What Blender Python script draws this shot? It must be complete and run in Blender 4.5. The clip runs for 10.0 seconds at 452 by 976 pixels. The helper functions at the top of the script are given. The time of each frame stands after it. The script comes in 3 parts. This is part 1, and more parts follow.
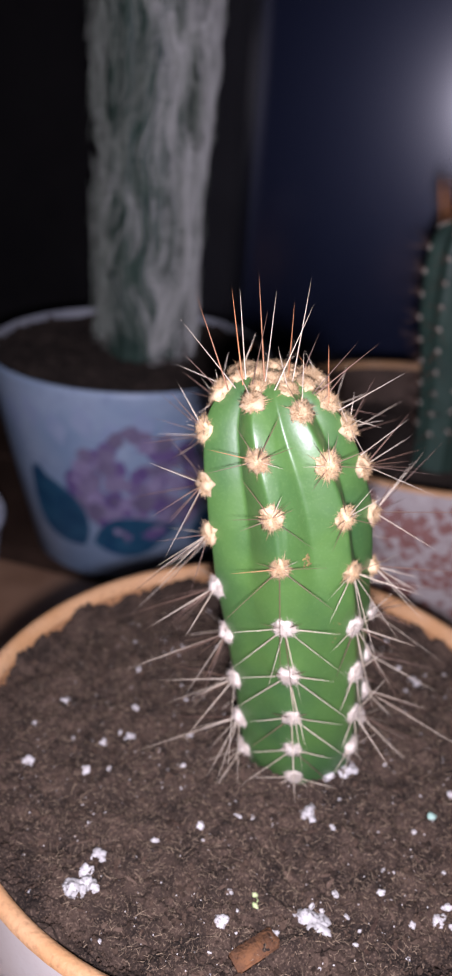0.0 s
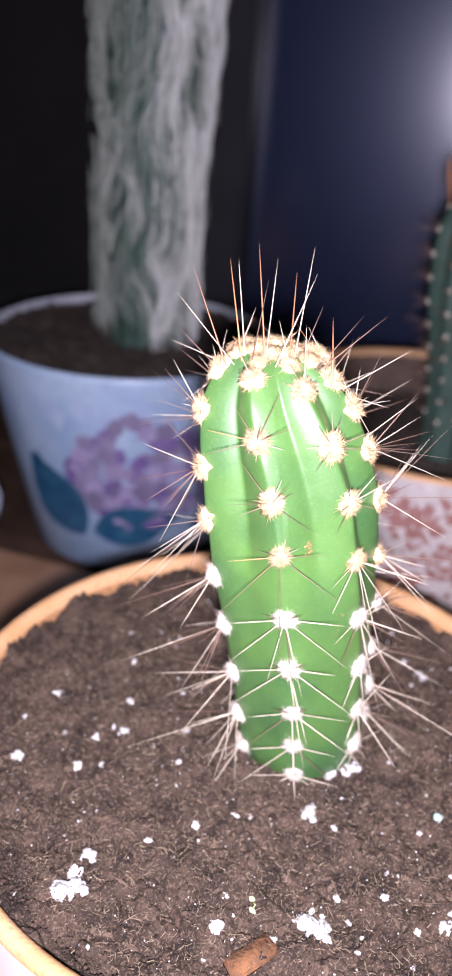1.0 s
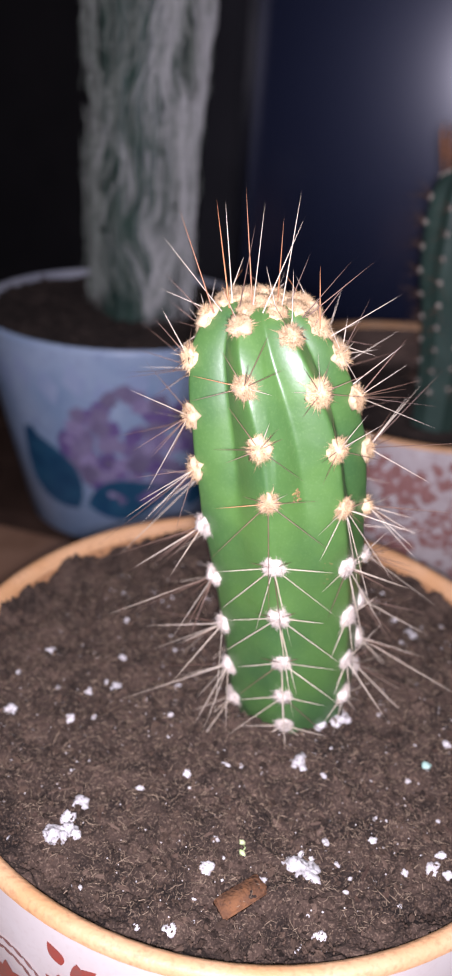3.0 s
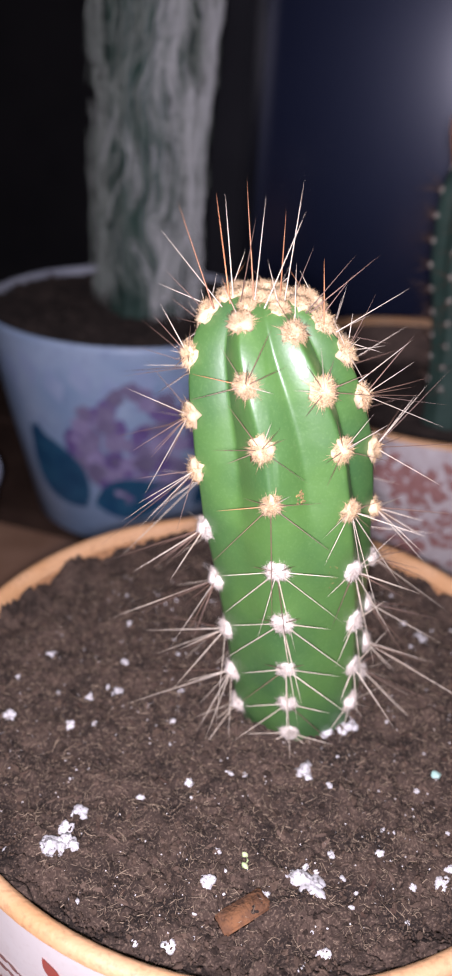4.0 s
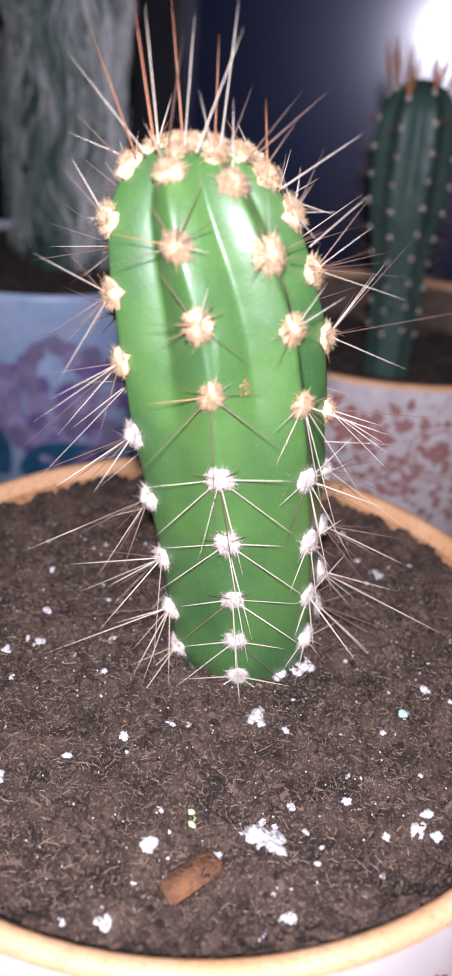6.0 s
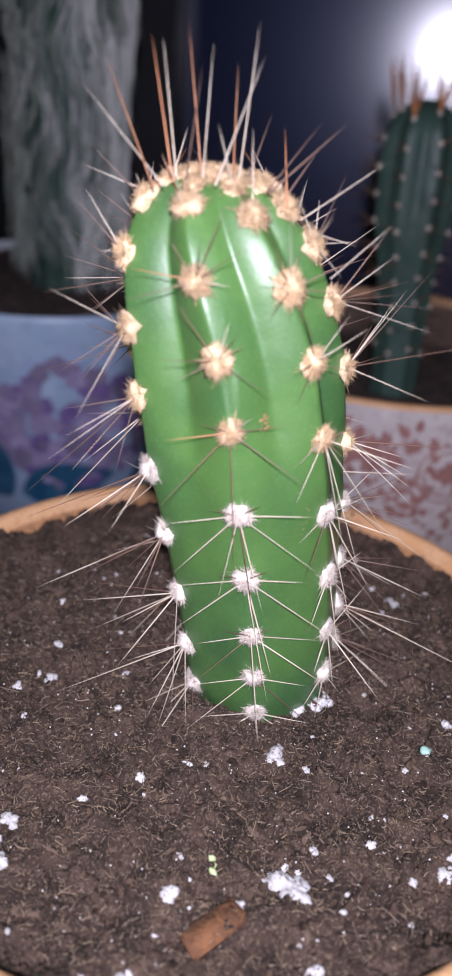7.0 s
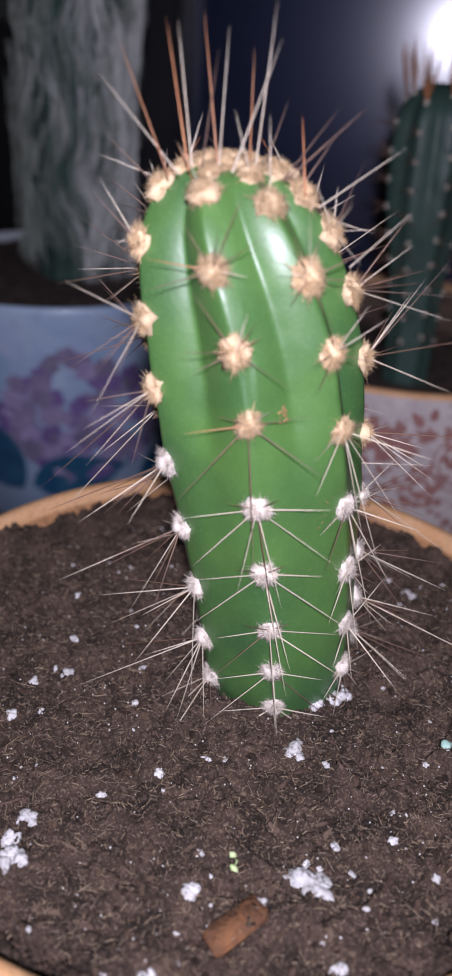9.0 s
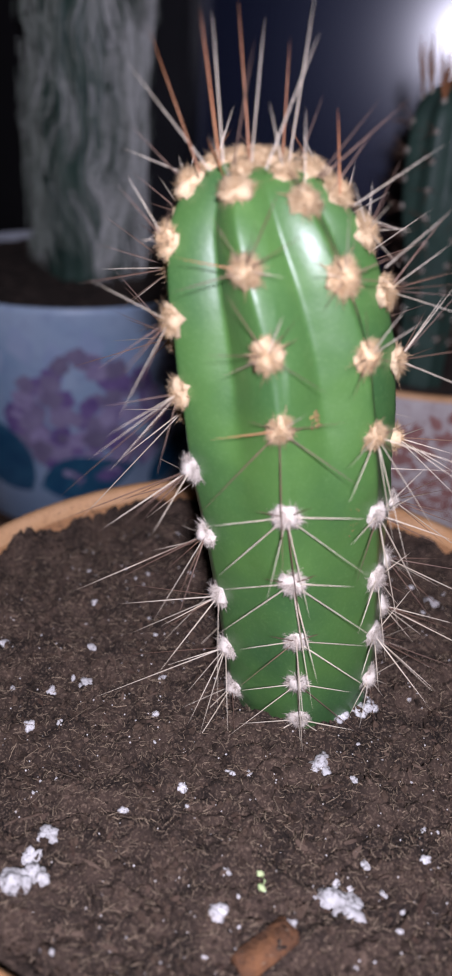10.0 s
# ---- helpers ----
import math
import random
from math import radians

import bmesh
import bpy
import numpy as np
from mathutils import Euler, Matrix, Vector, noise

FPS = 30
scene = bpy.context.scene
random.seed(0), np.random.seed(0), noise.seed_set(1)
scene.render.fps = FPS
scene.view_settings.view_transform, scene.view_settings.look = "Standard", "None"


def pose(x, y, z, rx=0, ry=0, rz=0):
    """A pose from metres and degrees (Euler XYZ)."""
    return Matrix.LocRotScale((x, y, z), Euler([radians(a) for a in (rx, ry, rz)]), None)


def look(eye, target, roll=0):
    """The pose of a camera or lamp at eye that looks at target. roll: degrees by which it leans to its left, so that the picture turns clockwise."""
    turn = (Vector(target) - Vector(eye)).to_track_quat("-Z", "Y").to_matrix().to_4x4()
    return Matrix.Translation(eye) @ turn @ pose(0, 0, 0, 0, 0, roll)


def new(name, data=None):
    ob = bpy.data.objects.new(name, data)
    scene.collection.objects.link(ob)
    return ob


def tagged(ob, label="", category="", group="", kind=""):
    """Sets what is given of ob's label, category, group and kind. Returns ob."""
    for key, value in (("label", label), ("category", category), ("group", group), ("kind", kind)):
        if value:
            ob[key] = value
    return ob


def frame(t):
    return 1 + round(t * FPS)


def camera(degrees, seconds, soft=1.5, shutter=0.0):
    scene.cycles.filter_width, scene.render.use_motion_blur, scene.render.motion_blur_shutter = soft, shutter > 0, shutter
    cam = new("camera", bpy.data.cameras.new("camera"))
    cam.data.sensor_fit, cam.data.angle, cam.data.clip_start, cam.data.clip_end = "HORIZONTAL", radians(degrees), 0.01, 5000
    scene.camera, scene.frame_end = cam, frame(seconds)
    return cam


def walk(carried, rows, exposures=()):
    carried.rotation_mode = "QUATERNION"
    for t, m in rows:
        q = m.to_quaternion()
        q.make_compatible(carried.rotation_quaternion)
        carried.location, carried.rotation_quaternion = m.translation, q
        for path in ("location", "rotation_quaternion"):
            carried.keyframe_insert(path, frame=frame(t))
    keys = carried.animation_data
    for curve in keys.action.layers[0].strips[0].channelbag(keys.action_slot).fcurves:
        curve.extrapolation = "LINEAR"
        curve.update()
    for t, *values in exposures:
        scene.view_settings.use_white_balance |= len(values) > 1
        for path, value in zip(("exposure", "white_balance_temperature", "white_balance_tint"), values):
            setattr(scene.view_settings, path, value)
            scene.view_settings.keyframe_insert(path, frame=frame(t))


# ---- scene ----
cam = camera(31.3, 10.0, soft=2.3)
cam.data.dof.use_dof = True
cam.data.dof.focus_distance = 0.174
cam.data.dof.aperture_fstop = 21.0

# seconds, eye in metres, yaw to the left, pitch up, roll in degrees
ROWS = [
    (0, -0.01142, -0.18433, 0.31130, 1.529, -27.109, 4.069),
    (0.5, -0.01083, -0.18173, 0.30776, 1.966, -27.592, 3.993),
    (1, -0.00985, -0.17595, 0.30469, 1.867, -27.655, 4.209),
    (1.5, -0.00823, -0.17622, 0.30164, 1.641, -27.536, 4.106),
    (2, -0.00932, -0.18128, 0.30454, 1.384, -27.018, 4.370),
    (2.5, -0.00856, -0.18210, 0.30043, 1.274, -28.204, 4.263),
    (4, -0.00505, -0.17540, 0.29594, 2.494, -28.838, 3.603),
    (4.5, -0.00364, -0.17211, 0.29358, 2.331, -29.119, 3.051),
    (5, 0.00026, -0.17096, 0.29196, 0.143, -29.460, 3.029),
    (5.5, -0.00650, -0.16286, 0.27102, -1.120, -30.832, 3.765),
    (5.7, -0.00317, -0.16248, 0.26534, -2.593, -30.097, 4.647),
    (6.8, -0.01005, -0.15395, 0.26782, -3.055, -28.096, 4.462),
    (7, -0.00844, -0.15527, 0.26774, -2.908, -28.093, 4.185),
    (7.5, -0.00962, -0.15274, 0.26792, -2.551, -28.264, 3.776),
    (8, -0.00911, -0.15401, 0.26701, -2.523, -28.421, 3.673),
    (8.5, -0.01073, -0.15355, 0.26919, -2.708, -28.413, 3.776),
    (9, -0.01015, -0.15292, 0.26731, -2.271, -28.903, 3.420),
    (9.5, -0.01323, -0.14993, 0.26643, -2.111, -28.915, 3.338),
    (10, -0.01486, -0.14810, 0.26581, -2.091, -28.884, 3.490),
]


def eye_pose(x, y, z, yaw, pitch, roll):
    a, b = radians(yaw), radians(pitch)
    ahead = Vector((-math.sin(a) * math.cos(b), math.cos(a) * math.cos(b), math.sin(b)))
    return look((x, y, z), Vector((x, y, z)) + ahead, roll)


# seconds, stops, kelvin and tint of the phone's own exposure and white balance
EXPOSURES = [
    (0.0, 0.13, 6250, 17), (0.5, 0.72, 6250, 17), (1.0, 1.12, 6250, 17), (1.5, 0.82, 6250, 17), (2.0, 0.38, 6250, 17),
    (2.5, 0.38, 6250, 17), (4.0, 0.38, 6250, 17), (4.5, 0.45, 6250, 17), (5.0, 0.62, 6250, 17), (5.5, 0.82, 6150, 16),
    (5.7, 0.72, 6100, 15), (6.8, 0.32, 6000, 14), (7.0, 0.18, 6000, 14), (7.5, 0.0, 6000, 14), (8.0, -0.13, 6000, 14), (10.0, -0.13, 6000, 14),
]
walk(cam, [(t, eye_pose(*row)) for t, *row in ROWS], EXPOSURES)

# ---- light: the phone's torch beside the lens, in a dark room ----
world = bpy.data.worlds.new("night")
world.use_nodes = True
scene.world = world
world.node_tree.nodes["Background"].inputs[0].default_value = (0.35, 0.45, 0.8, 1)
world.node_tree.nodes["Background"].inputs[1].default_value = 0.034
torch = new("torch", bpy.data.lights.new("torch", "AREA"))
torch.data.shape, torch.data.size, torch.data.energy = "DISK", 0.012, 1.06
torch.data.color = (1.0, 0.94, 1.06)
torch.matrix_world = look((-0.007, -0.192, 0.300), (0.0, 0.1, 0.17))

# ---- materials ----


def material(name, base, rough=0.6, second=None, scale=60.0, detail=4.0, fine=None, fine_scale=900.0, fine_mix=0.35, bump=0.0,
             bump_scale=500.0, metal=0.0, coat=0.0, per_object=0.0, sheen=0.0, gloss=0.5, low=0.35, high=0.65, trans=0.0, island=None, tint=None):
    """A surface with two scales of colour change and a fine relief. Scales are per metre."""
    mat = bpy.data.materials.new(name)
    mat.use_nodes = True
    nodes, links = mat.node_tree.nodes, mat.node_tree.links
    bsdf = nodes["Principled BSDF"]
    bsdf.inputs["Roughness"].default_value = rough
    bsdf.inputs["Metallic"].default_value = metal
    bsdf.inputs["Coat Weight"].default_value = coat
    bsdf.inputs["Sheen Weight"].default_value = sheen
    bsdf.inputs["Specular IOR Level"].default_value = gloss
    bsdf.inputs["Transmission Weight"].default_value = trans
    place = nodes.new("ShaderNodeTexCoord").outputs["Object"]

    def grain(size, depth):
        tex = nodes.new("ShaderNodeTexNoise")
        tex.inputs["Scale"].default_value, tex.inputs["Detail"].default_value = size, depth
        links.new(place, tex.inputs["Vector"])
        return tex.outputs["Fac"]

    def mixed(fac, one, two):
        mix = nodes.new("ShaderNodeMix")
        mix.data_type = "RGBA"
        for socket, value in ((mix.inputs[0], fac), (mix.inputs[6], one), (mix.inputs[7], two)):
            if isinstance(value, (tuple, list)):
                socket.default_value = (*value[:3], 1)
            elif isinstance(value, float):
                socket.default_value = value
            else:
                links.new(value, socket)
        return mix.outputs[2]

    def ramp(fac, a, b, top=1.0):
        m = nodes.new("ShaderNodeMapRange")
        m.inputs["From Min"].default_value, m.inputs["From Max"].default_value = a, b
        m.inputs["To Max"].default_value = top
        links.new(fac, m.inputs["Value"])
        return m.outputs["Result"]

    colour = mixed(ramp(grain(scale, detail), low, high), base, second or tuple(c * 0.8 for c in base))
    if fine:
        colour = mixed(ramp(grain(fine_scale, 3.0), 0.52, 0.72, fine_mix), colour, fine)
    if island:
        geo = nodes.new("ShaderNodeNewGeometry")
        colour = mixed(geo.outputs["Random Per Island"], colour, island)
    if tint:
        bsdf.inputs["Specular Tint"].default_value = (*tint, 1)
    if per_object:
        info = nodes.new("ShaderNodeObjectInfo")
        hsv = nodes.new("ShaderNodeHueSaturation")
        m = nodes.new("ShaderNodeMapRange")
        m.inputs["To Min"].default_value, m.inputs["To Max"].default_value = 1 - per_object, 1 + per_object
        links.new(info.outputs["Random"], m.inputs["Value"])
        links.new(m.outputs["Result"], hsv.inputs["Value"])
        links.new(colour, hsv.inputs["Color"])
        colour = hsv.outputs["Color"]
    links.new(colour, bsdf.inputs["Base Color"])
    if bump:
        node = nodes.new("ShaderNodeBump")
        node.inputs["Strength"].default_value, node.inputs["Distance"].default_value = bump, 0.6 / bump_scale
        links.new(grain(bump_scale, 5.0), node.inputs["Height"])
        links.new(node.outputs["Normal"], bsdf.inputs["Normal"])
    return mat


SKIN = material("cactus_skin", (0.073, 0.168, 0.035), 0.40, (0.040, 0.110, 0.032), 42, fine=(0.115, 0.22, 0.068), fine_scale=1600, fine_mix=0.3, bump=0.10, bump_scale=900, gloss=0.5, coat=0.75)
SKIN.node_tree.nodes["Principled BSDF"].inputs["Coat Roughness"].default_value = 0.50
SKIN_FAR = material("blue_green_cactus_skin", (0.046, 0.088, 0.068), 0.5, (0.032, 0.062, 0.049), 60, fine=(0.07, 0.11, 0.09), bump=0.1, bump_scale=900)
WOOL = material("tan_wool", (0.43, 0.262, 0.12), 0.95, (0.50, 0.33, 0.165), 4, per_object=0.12, island=(0.60, 0.455, 0.28))
WOOL_OLD = material("grey_white_wool", (0.36, 0.285, 0.225), 0.95, (0.48, 0.41, 0.345), 4, per_object=0.1, island=(0.64, 0.58, 0.50))
SPINE_PALE = material("straw_spine", (0.64, 0.57, 0.46), 0.5, (0.50, 0.41, 0.29), 2, per_object=0.35)
SPINE_DARK = material("dark_spine", (0.10, 0.058, 0.042), 0.5, (0.20, 0.12, 0.08), 2, per_object=0.35)
SPINE_RED = material("red_brown_spine", (0.30, 0.105, 0.036), 0.45, (0.42, 0.20, 0.09), 2, per_object=0.3)
SOIL = material("peat_soil", (0.016, 0.0102, 0.0072), 0.95, (0.062, 0.040, 0.028), 130, fine=(0.22, 0.155, 0.105), fine_scale=1900, fine_mix=0.65, bump=1.0, bump_scale=1100, gloss=0.35)
SOIL_DRY = material("dry_brown_soil", (0.06, 0.042, 0.032), 0.95, (0.035, 0.024, 0.018), 90, fine=(0.12, 0.09, 0.07), fine_scale=1500, bump=1.0, bump_scale=900)
CRUMB = material("soil_crumbs", (0.012, 0.0080, 0.0058), 0.95, (0.034, 0.022, 0.015), 500, island=(0.100, 0.066, 0.045), bump=0.6, bump_scale=1500, gloss=0.25)
FIBRE = material("peat_fibres", (0.042, 0.028, 0.018), 0.8, (0.095, 0.065, 0.042), 150, island=(0.33, 0.245, 0.16))
PERLITE = material("perlite", (0.66, 0.645, 0.625), 0.9, (0.46, 0.44, 0.42), 2.2, fine=(0.07, 0.058, 0.05), fine_scale=5.5, fine_mix=1.0, bump=0.0, per_object=0.12)
DUST = material("perlite_dust", (0.74, 0.71, 0.67), 0.9, (0.50, 0.46, 0.42), 900)
BARK = material("bark_chip", (0.20, 0.090, 0.038), 0.9, (0.13, 0.062, 0.031), 400, fine=(0.06, 0.035, 0.024), fine_scale=1800, fine_mix=0.5, bump=0.8, bump_scale=1200, gloss=0.3)
SCAR = material("corky_scar", (0.30, 0.21, 0.07), 0.9, (0.14, 0.10, 0.04), 900)
GLAZE = material("white_glaze", (0.78, 0.74, 0.70), 0.22, (0.72, 0.66, 0.61), 40, fine=(0.60, 0.52, 0.46), fine_scale=700, fine_mix=0.2, coat=0.4)
RIM = material("tan_clay_rim", (0.56, 0.305, 0.135), 0.55, (0.63, 0.38, 0.20), 70, fine=(0.30, 0.16, 0.08), fine_scale=800, fine_mix=0.45, bump=0.3, bump_scale=900)
# duller pinkish copy of the white glaze, with the rear pot's shading mixed in
GLAZE_SHADED = material("shaded_pinkish_glaze", (0.54, 0.50, 0.48), 0.35, (0.46, 0.41, 0.40), 60, fine=(0.30, 0.20, 0.19), fine_scale=260, fine_mix=0.6)
CLAY = material("terracotta_inside", (0.50, 0.26, 0.11), 0.8, (0.36, 0.18, 0.08), 60, bump=0.4, bump_scale=700)
RED = material("red_brown_paint", (0.40, 0.07, 0.05), 0.35, (0.30, 0.10, 0.08), 300, coat=0.3)
MAUVE = material("mauve_line_paint", (0.25, 0.12, 0.105), 0.4, (0.34, 0.18, 0.16), 300)
BLUE = material("pale_blue_paint", (0.29, 0.42, 0.60), 0.38, (0.42, 0.54, 0.70), 28, fine=(0.22, 0.27, 0.48), fine_scale=160, coat=0.15)
SKY = material("light_blue_lozenges", (0.42, 0.52, 0.70), 0.4, (0.34, 0.44, 0.64), 60)
LILAC = material("lilac_petals", (0.255, 0.215, 0.365), 0.45, (0.33, 0.29, 0.44), 130, per_object=0.35)
PLUM = material("plum_petals", (0.15, 0.10, 0.28), 0.45, (0.24, 0.17, 0.38), 130)
TEAL = material("teal_leaf_paint", (0.015, 0.075, 0.16), 0.45, (0.03, 0.12, 0.21), 90)
HAIR = material("white_cactus_hair", (0.56, 0.58, 0.54), 0.8, (0.68, 0.69, 0.66), 60, island=(0.82, 0.82, 0.80))
HAIR_DULL = material("grey_green_hair", (0.21, 0.25, 0.20), 0.9, (0.14, 0.18, 0.145), 60, island=(0.44, 0.47, 0.42))
WOOD = material("tan_wood", (0.46, 0.27, 0.165), 0.5, (0.34, 0.19, 0.11), 30, fine=(0.22, 0.12, 0.07), fine_scale=300, bump=0.2, bump_scale=400)
# darker copy of the tan wood: weaker light behind the table is in its colour
WOOD_SHADED = material("shaded_brown_wood", (0.085, 0.050, 0.034), 0.55, (0.055, 0.032, 0.022), 30, fine=(0.03, 0.018, 0.012), fine_scale=300, bump=0.2, bump_scale=400)
STAINED = material("soil_stained_clay", (0.155, 0.105, 0.078), 0.85, (0.085, 0.058, 0.044), 55, fine=(0.05, 0.034, 0.026), fine_scale=500, fine_mix=0.6, bump=0.5, bump_scale=700)
SHRED = material("bark_shreds", (0.060, 0.034, 0.022), 0.9, (0.042, 0.025, 0.018), 400, island=(0.13, 0.088, 0.062), bump=0.6, bump_scale=1400, gloss=0.3)
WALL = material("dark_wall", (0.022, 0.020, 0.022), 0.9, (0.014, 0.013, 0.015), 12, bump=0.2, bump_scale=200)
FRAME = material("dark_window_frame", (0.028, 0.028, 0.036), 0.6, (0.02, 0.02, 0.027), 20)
PLASTIC = material("pale_grey_plastic", (0.55, 0.58, 0.63), 0.35, (0.45, 0.48, 0.54), 30)
# blue-tinted rough coat spreads the torch's reflection to stand in for lens glare
GLASS = material("night_window_glass", (0.018, 0.021, 0.038), 0.48, (0.023, 0.026, 0.045), 6, fine=(0.03, 0.034, 0.055), fine_scale=60, gloss=0.85, tint=(0.42, 0.54, 1.0), coat=1.0)
GLASS.node_tree.nodes["Principled BSDF"].inputs["Coat Roughness"].default_value = 0.20
GLASS.node_tree.nodes["Principled BSDF"].inputs["Coat Tint"].default_value = (0.62, 0.72, 1.0, 1)
GLASS.node_tree.nodes["Principled BSDF"].inputs["Coat IOR"].default_value = 2.4
SPROUT = material("pale_green_sprout", (0.45, 0.60, 0.25), 0.6, (0.60, 0.68, 0.35), 500)
MINT = material("mint_green_grain", (0.30, 0.50, 0.41), 0.8, (0.42, 0.58, 0.50), 600)

# ---- mesh helpers ----


def mesh_of(bm, name, mat, smooth=True):
    me = bpy.data.meshes.new(name)
    bm.to_mesh(me)
    bm.free()
    for p in me.polygons:
        p.use_smooth = smooth
    me.materials.append(mat)
    return me


def part(name, bm, mat, parent=None, label="", smooth=True):
    ob = new(name, mesh_of(bm, name, mat, smooth) if isinstance(bm, bmesh.types.BMesh) else bm)
    ob.parent = parent
    if label:
        tagged(ob, label)
    return ob


def thing(name, at, label, category, group="", kind=""):
    ob = new(name)
    ob.location = at
    ob.empty_display_size = 0.01
    return tagged(ob, label, category, group, kind)


def lathe(profile, steps=96, closed=False):
    """A turned form from rows of radius and height."""
    bm = bmesh.new()
    rings = []
    for r, z in profile:
        if r < 1e-6:
            rings.append([bm.verts.new((0, 0, z))])
        else:
            rings.append([bm.verts.new((r * math.cos(math.tau * i / steps), r * math.sin(math.tau * i / steps), z)) for i in range(steps)])
    pairs = list(zip(rings, rings[1:])) + ([(rings[-1], rings[0])] if closed else [])
    for a, b in pairs:
        for i in range(steps):
            j = (i + 1) % steps
            corners = [a[i % len(a)], a[j % len(a)], b[j % len(b)], b[i % len(b)]]
            corners = [v for n, v in enumerate(corners) if v not in corners[:n]]
            if len(corners) > 2:
                bm.faces.new(corners)
    bmesh.ops.recalc_face_normals(bm, faces=bm.faces)
    return bm


def box(bm, low, high, bevel=0.0):
    m = Matrix.LocRotScale(((Vector(low) + Vector(high)) / 2), None, Vector(high) - Vector(low))
    made = bmesh.ops.create_cube(bm, size=1, matrix=m)["verts"]
    if bevel:
        edges = list({e for v in made for e in v.link_edges})
        bmesh.ops.bevel(bm, geom=edges, offset=bevel, segments=2, affect="EDGES")
    return bm


def strand(bm, points, radii, sides=4):
    """A round tapering strand along points, added to bm."""
    rings = []
    for n, (p, r) in enumerate(zip(points, radii)):
        ahead = (points[min(n + 1, len(points) - 1)] - points[max(n - 1, 0)]).normalized()
        side = ahead.orthogonal().normalized()
        other = ahead.cross(side)
        if n == len(points) - 1:
            rings.append([bm.verts.new(p)])
        else:
            rings.append([bm.verts.new(p + r * (side * math.cos(math.tau * i / sides) + other * math.sin(math.tau * i / sides))) for i in range(sides)])
    for a, b in zip(rings, rings[1:]):
        for i in range(sides):
            j = (i + 1) % sides
            if len(b) == 1:
                bm.faces.new((a[i], a[j], b[0]))
            else:
                bm.faces.new((a[i], a[j], b[j], b[i]))


def lump(seed, squash=(1, 1, 1), rough=0.35, detail=2, freq=1.6):
    """An uneven granule of about unit radius."""
    bm = bmesh.new()
    bmesh.ops.create_icosphere(bm, subdivisions=detail, radius=1)
    shift = Vector((seed * 3.7, seed * 1.3, -seed * 2.1))
    for v in bm.verts:
        n = v.co.normalized()
        d = 1 + rough * noise.noise(n * freq + shift) + 0.5 * rough * noise.noise(n * freq * 3 + shift)
        v.co = Vector(n * d) * Vector(squash)
    return bm


def ground(x, y):
    """The height of the potting soil over its mean level."""
    p = Vector((x, y, 0))
    h = 0.0024 * noise.noise(p * 45) + 0.0026 * noise.noise(p * 130 + Vector((5, 0, 0)))
    h += 0.0013 * noise.noise(p * 330) + 0.0011 * noise.noise(p * 800)
    h -= 0.0020 * max(0.0, 1 - abs(noise.noise(p * 75 + Vector((0, 7, 3)))) / 0.05)
    return h + 0.0035 * math.exp(-((x - 0.011) ** 2 + y * y) / 0.0006)


def edge_lift(x, y, radius):
    """Soil banked up unevenly against the wall of the pot."""
    f = max(0.0, (math.hypot(x, y) - radius + 0.012) / 0.012)
    return min(f, 1.2) ** 2 * (0.0046 - 0.0010 * y / radius + 0.0010 * noise.noise(Vector((x, y, 1)) * 150) + 0.0012 * noise.noise(Vector((x, y, 2)) * 480))

# ---- the room ----
TABLE, SOIL_Z = 0.0, 0.132


def setting(name, bm, mat, label, category, smooth=False):
    return tagged(part(name, bm, mat, None, "", smooth), label, category, "", "structure")


PANE_TURN = -14.5
pane_frame = Matrix.Rotation(radians(PANE_TURN), 4, "Z")
AWAY = 0.62  # the window wall's distance from the origin along its own normal


def in_wall(bm):
    bm.transform(pane_frame @ Matrix.Translation((0, AWAY, 0)))
    return bm


table = thing("table", (0, 0, 0), "tan wooden table top under the potted cactus", "table")
for n in range(6):
    bm = box(bmesh.new(), (-0.70, -0.484 + n * 0.12, -0.03), (0.62, -0.366 + n * 0.12, 0.0), 0.002)
    bm.transform(Matrix.Rotation(radians(PANE_TURN), 4, "Z"))
    part("board", bm, WOOD, table, "", False)
# the open gap before these boards also draws the blue pot's contact shadow
sill = thing("windowsill", (0, 0, 0), "brown wooden sill behind the table edge, darkened as if in shade", "windowsill", "", "structure")
for n in range(3):
    bm = box(bmesh.new(), (-0.70, 0.249 + n * 0.13, -0.03), (0.62, 0.377 + n * 0.13, 0.0), 0.002)
    bm.transform(Matrix.Rotation(radians(PANE_TURN), 4, "Z"))
    part("board", bm, WOOD_SHADED, sill, "", False)

# unseen near-black shell added round the table to enclose the light
setting("floor", box(bmesh.new(), (-1.0, -0.9, -0.80), (1.0, 1.1, -0.74)), WOOD_SHADED, "unseen dark floor added to enclose the room", "floor")
setting("ceiling", box(bmesh.new(), (-1.0, -0.9, 1.3), (1.0, 1.1, 1.36)), WALL, "unseen near-black ceiling added to enclose the room", "ceiling")
setting("wall_back", box(bmesh.new(), (-1.0, -0.96, -0.74), (1.0, -0.9, 1.3)), WALL, "unseen near-black wall added to enclose the room", "wall")
setting("wall_west", box(bmesh.new(), (-1.06, -0.9, -0.74), (-1.0, 1.1, 1.3)), WALL, "unseen near-black wall added to enclose the room", "wall")
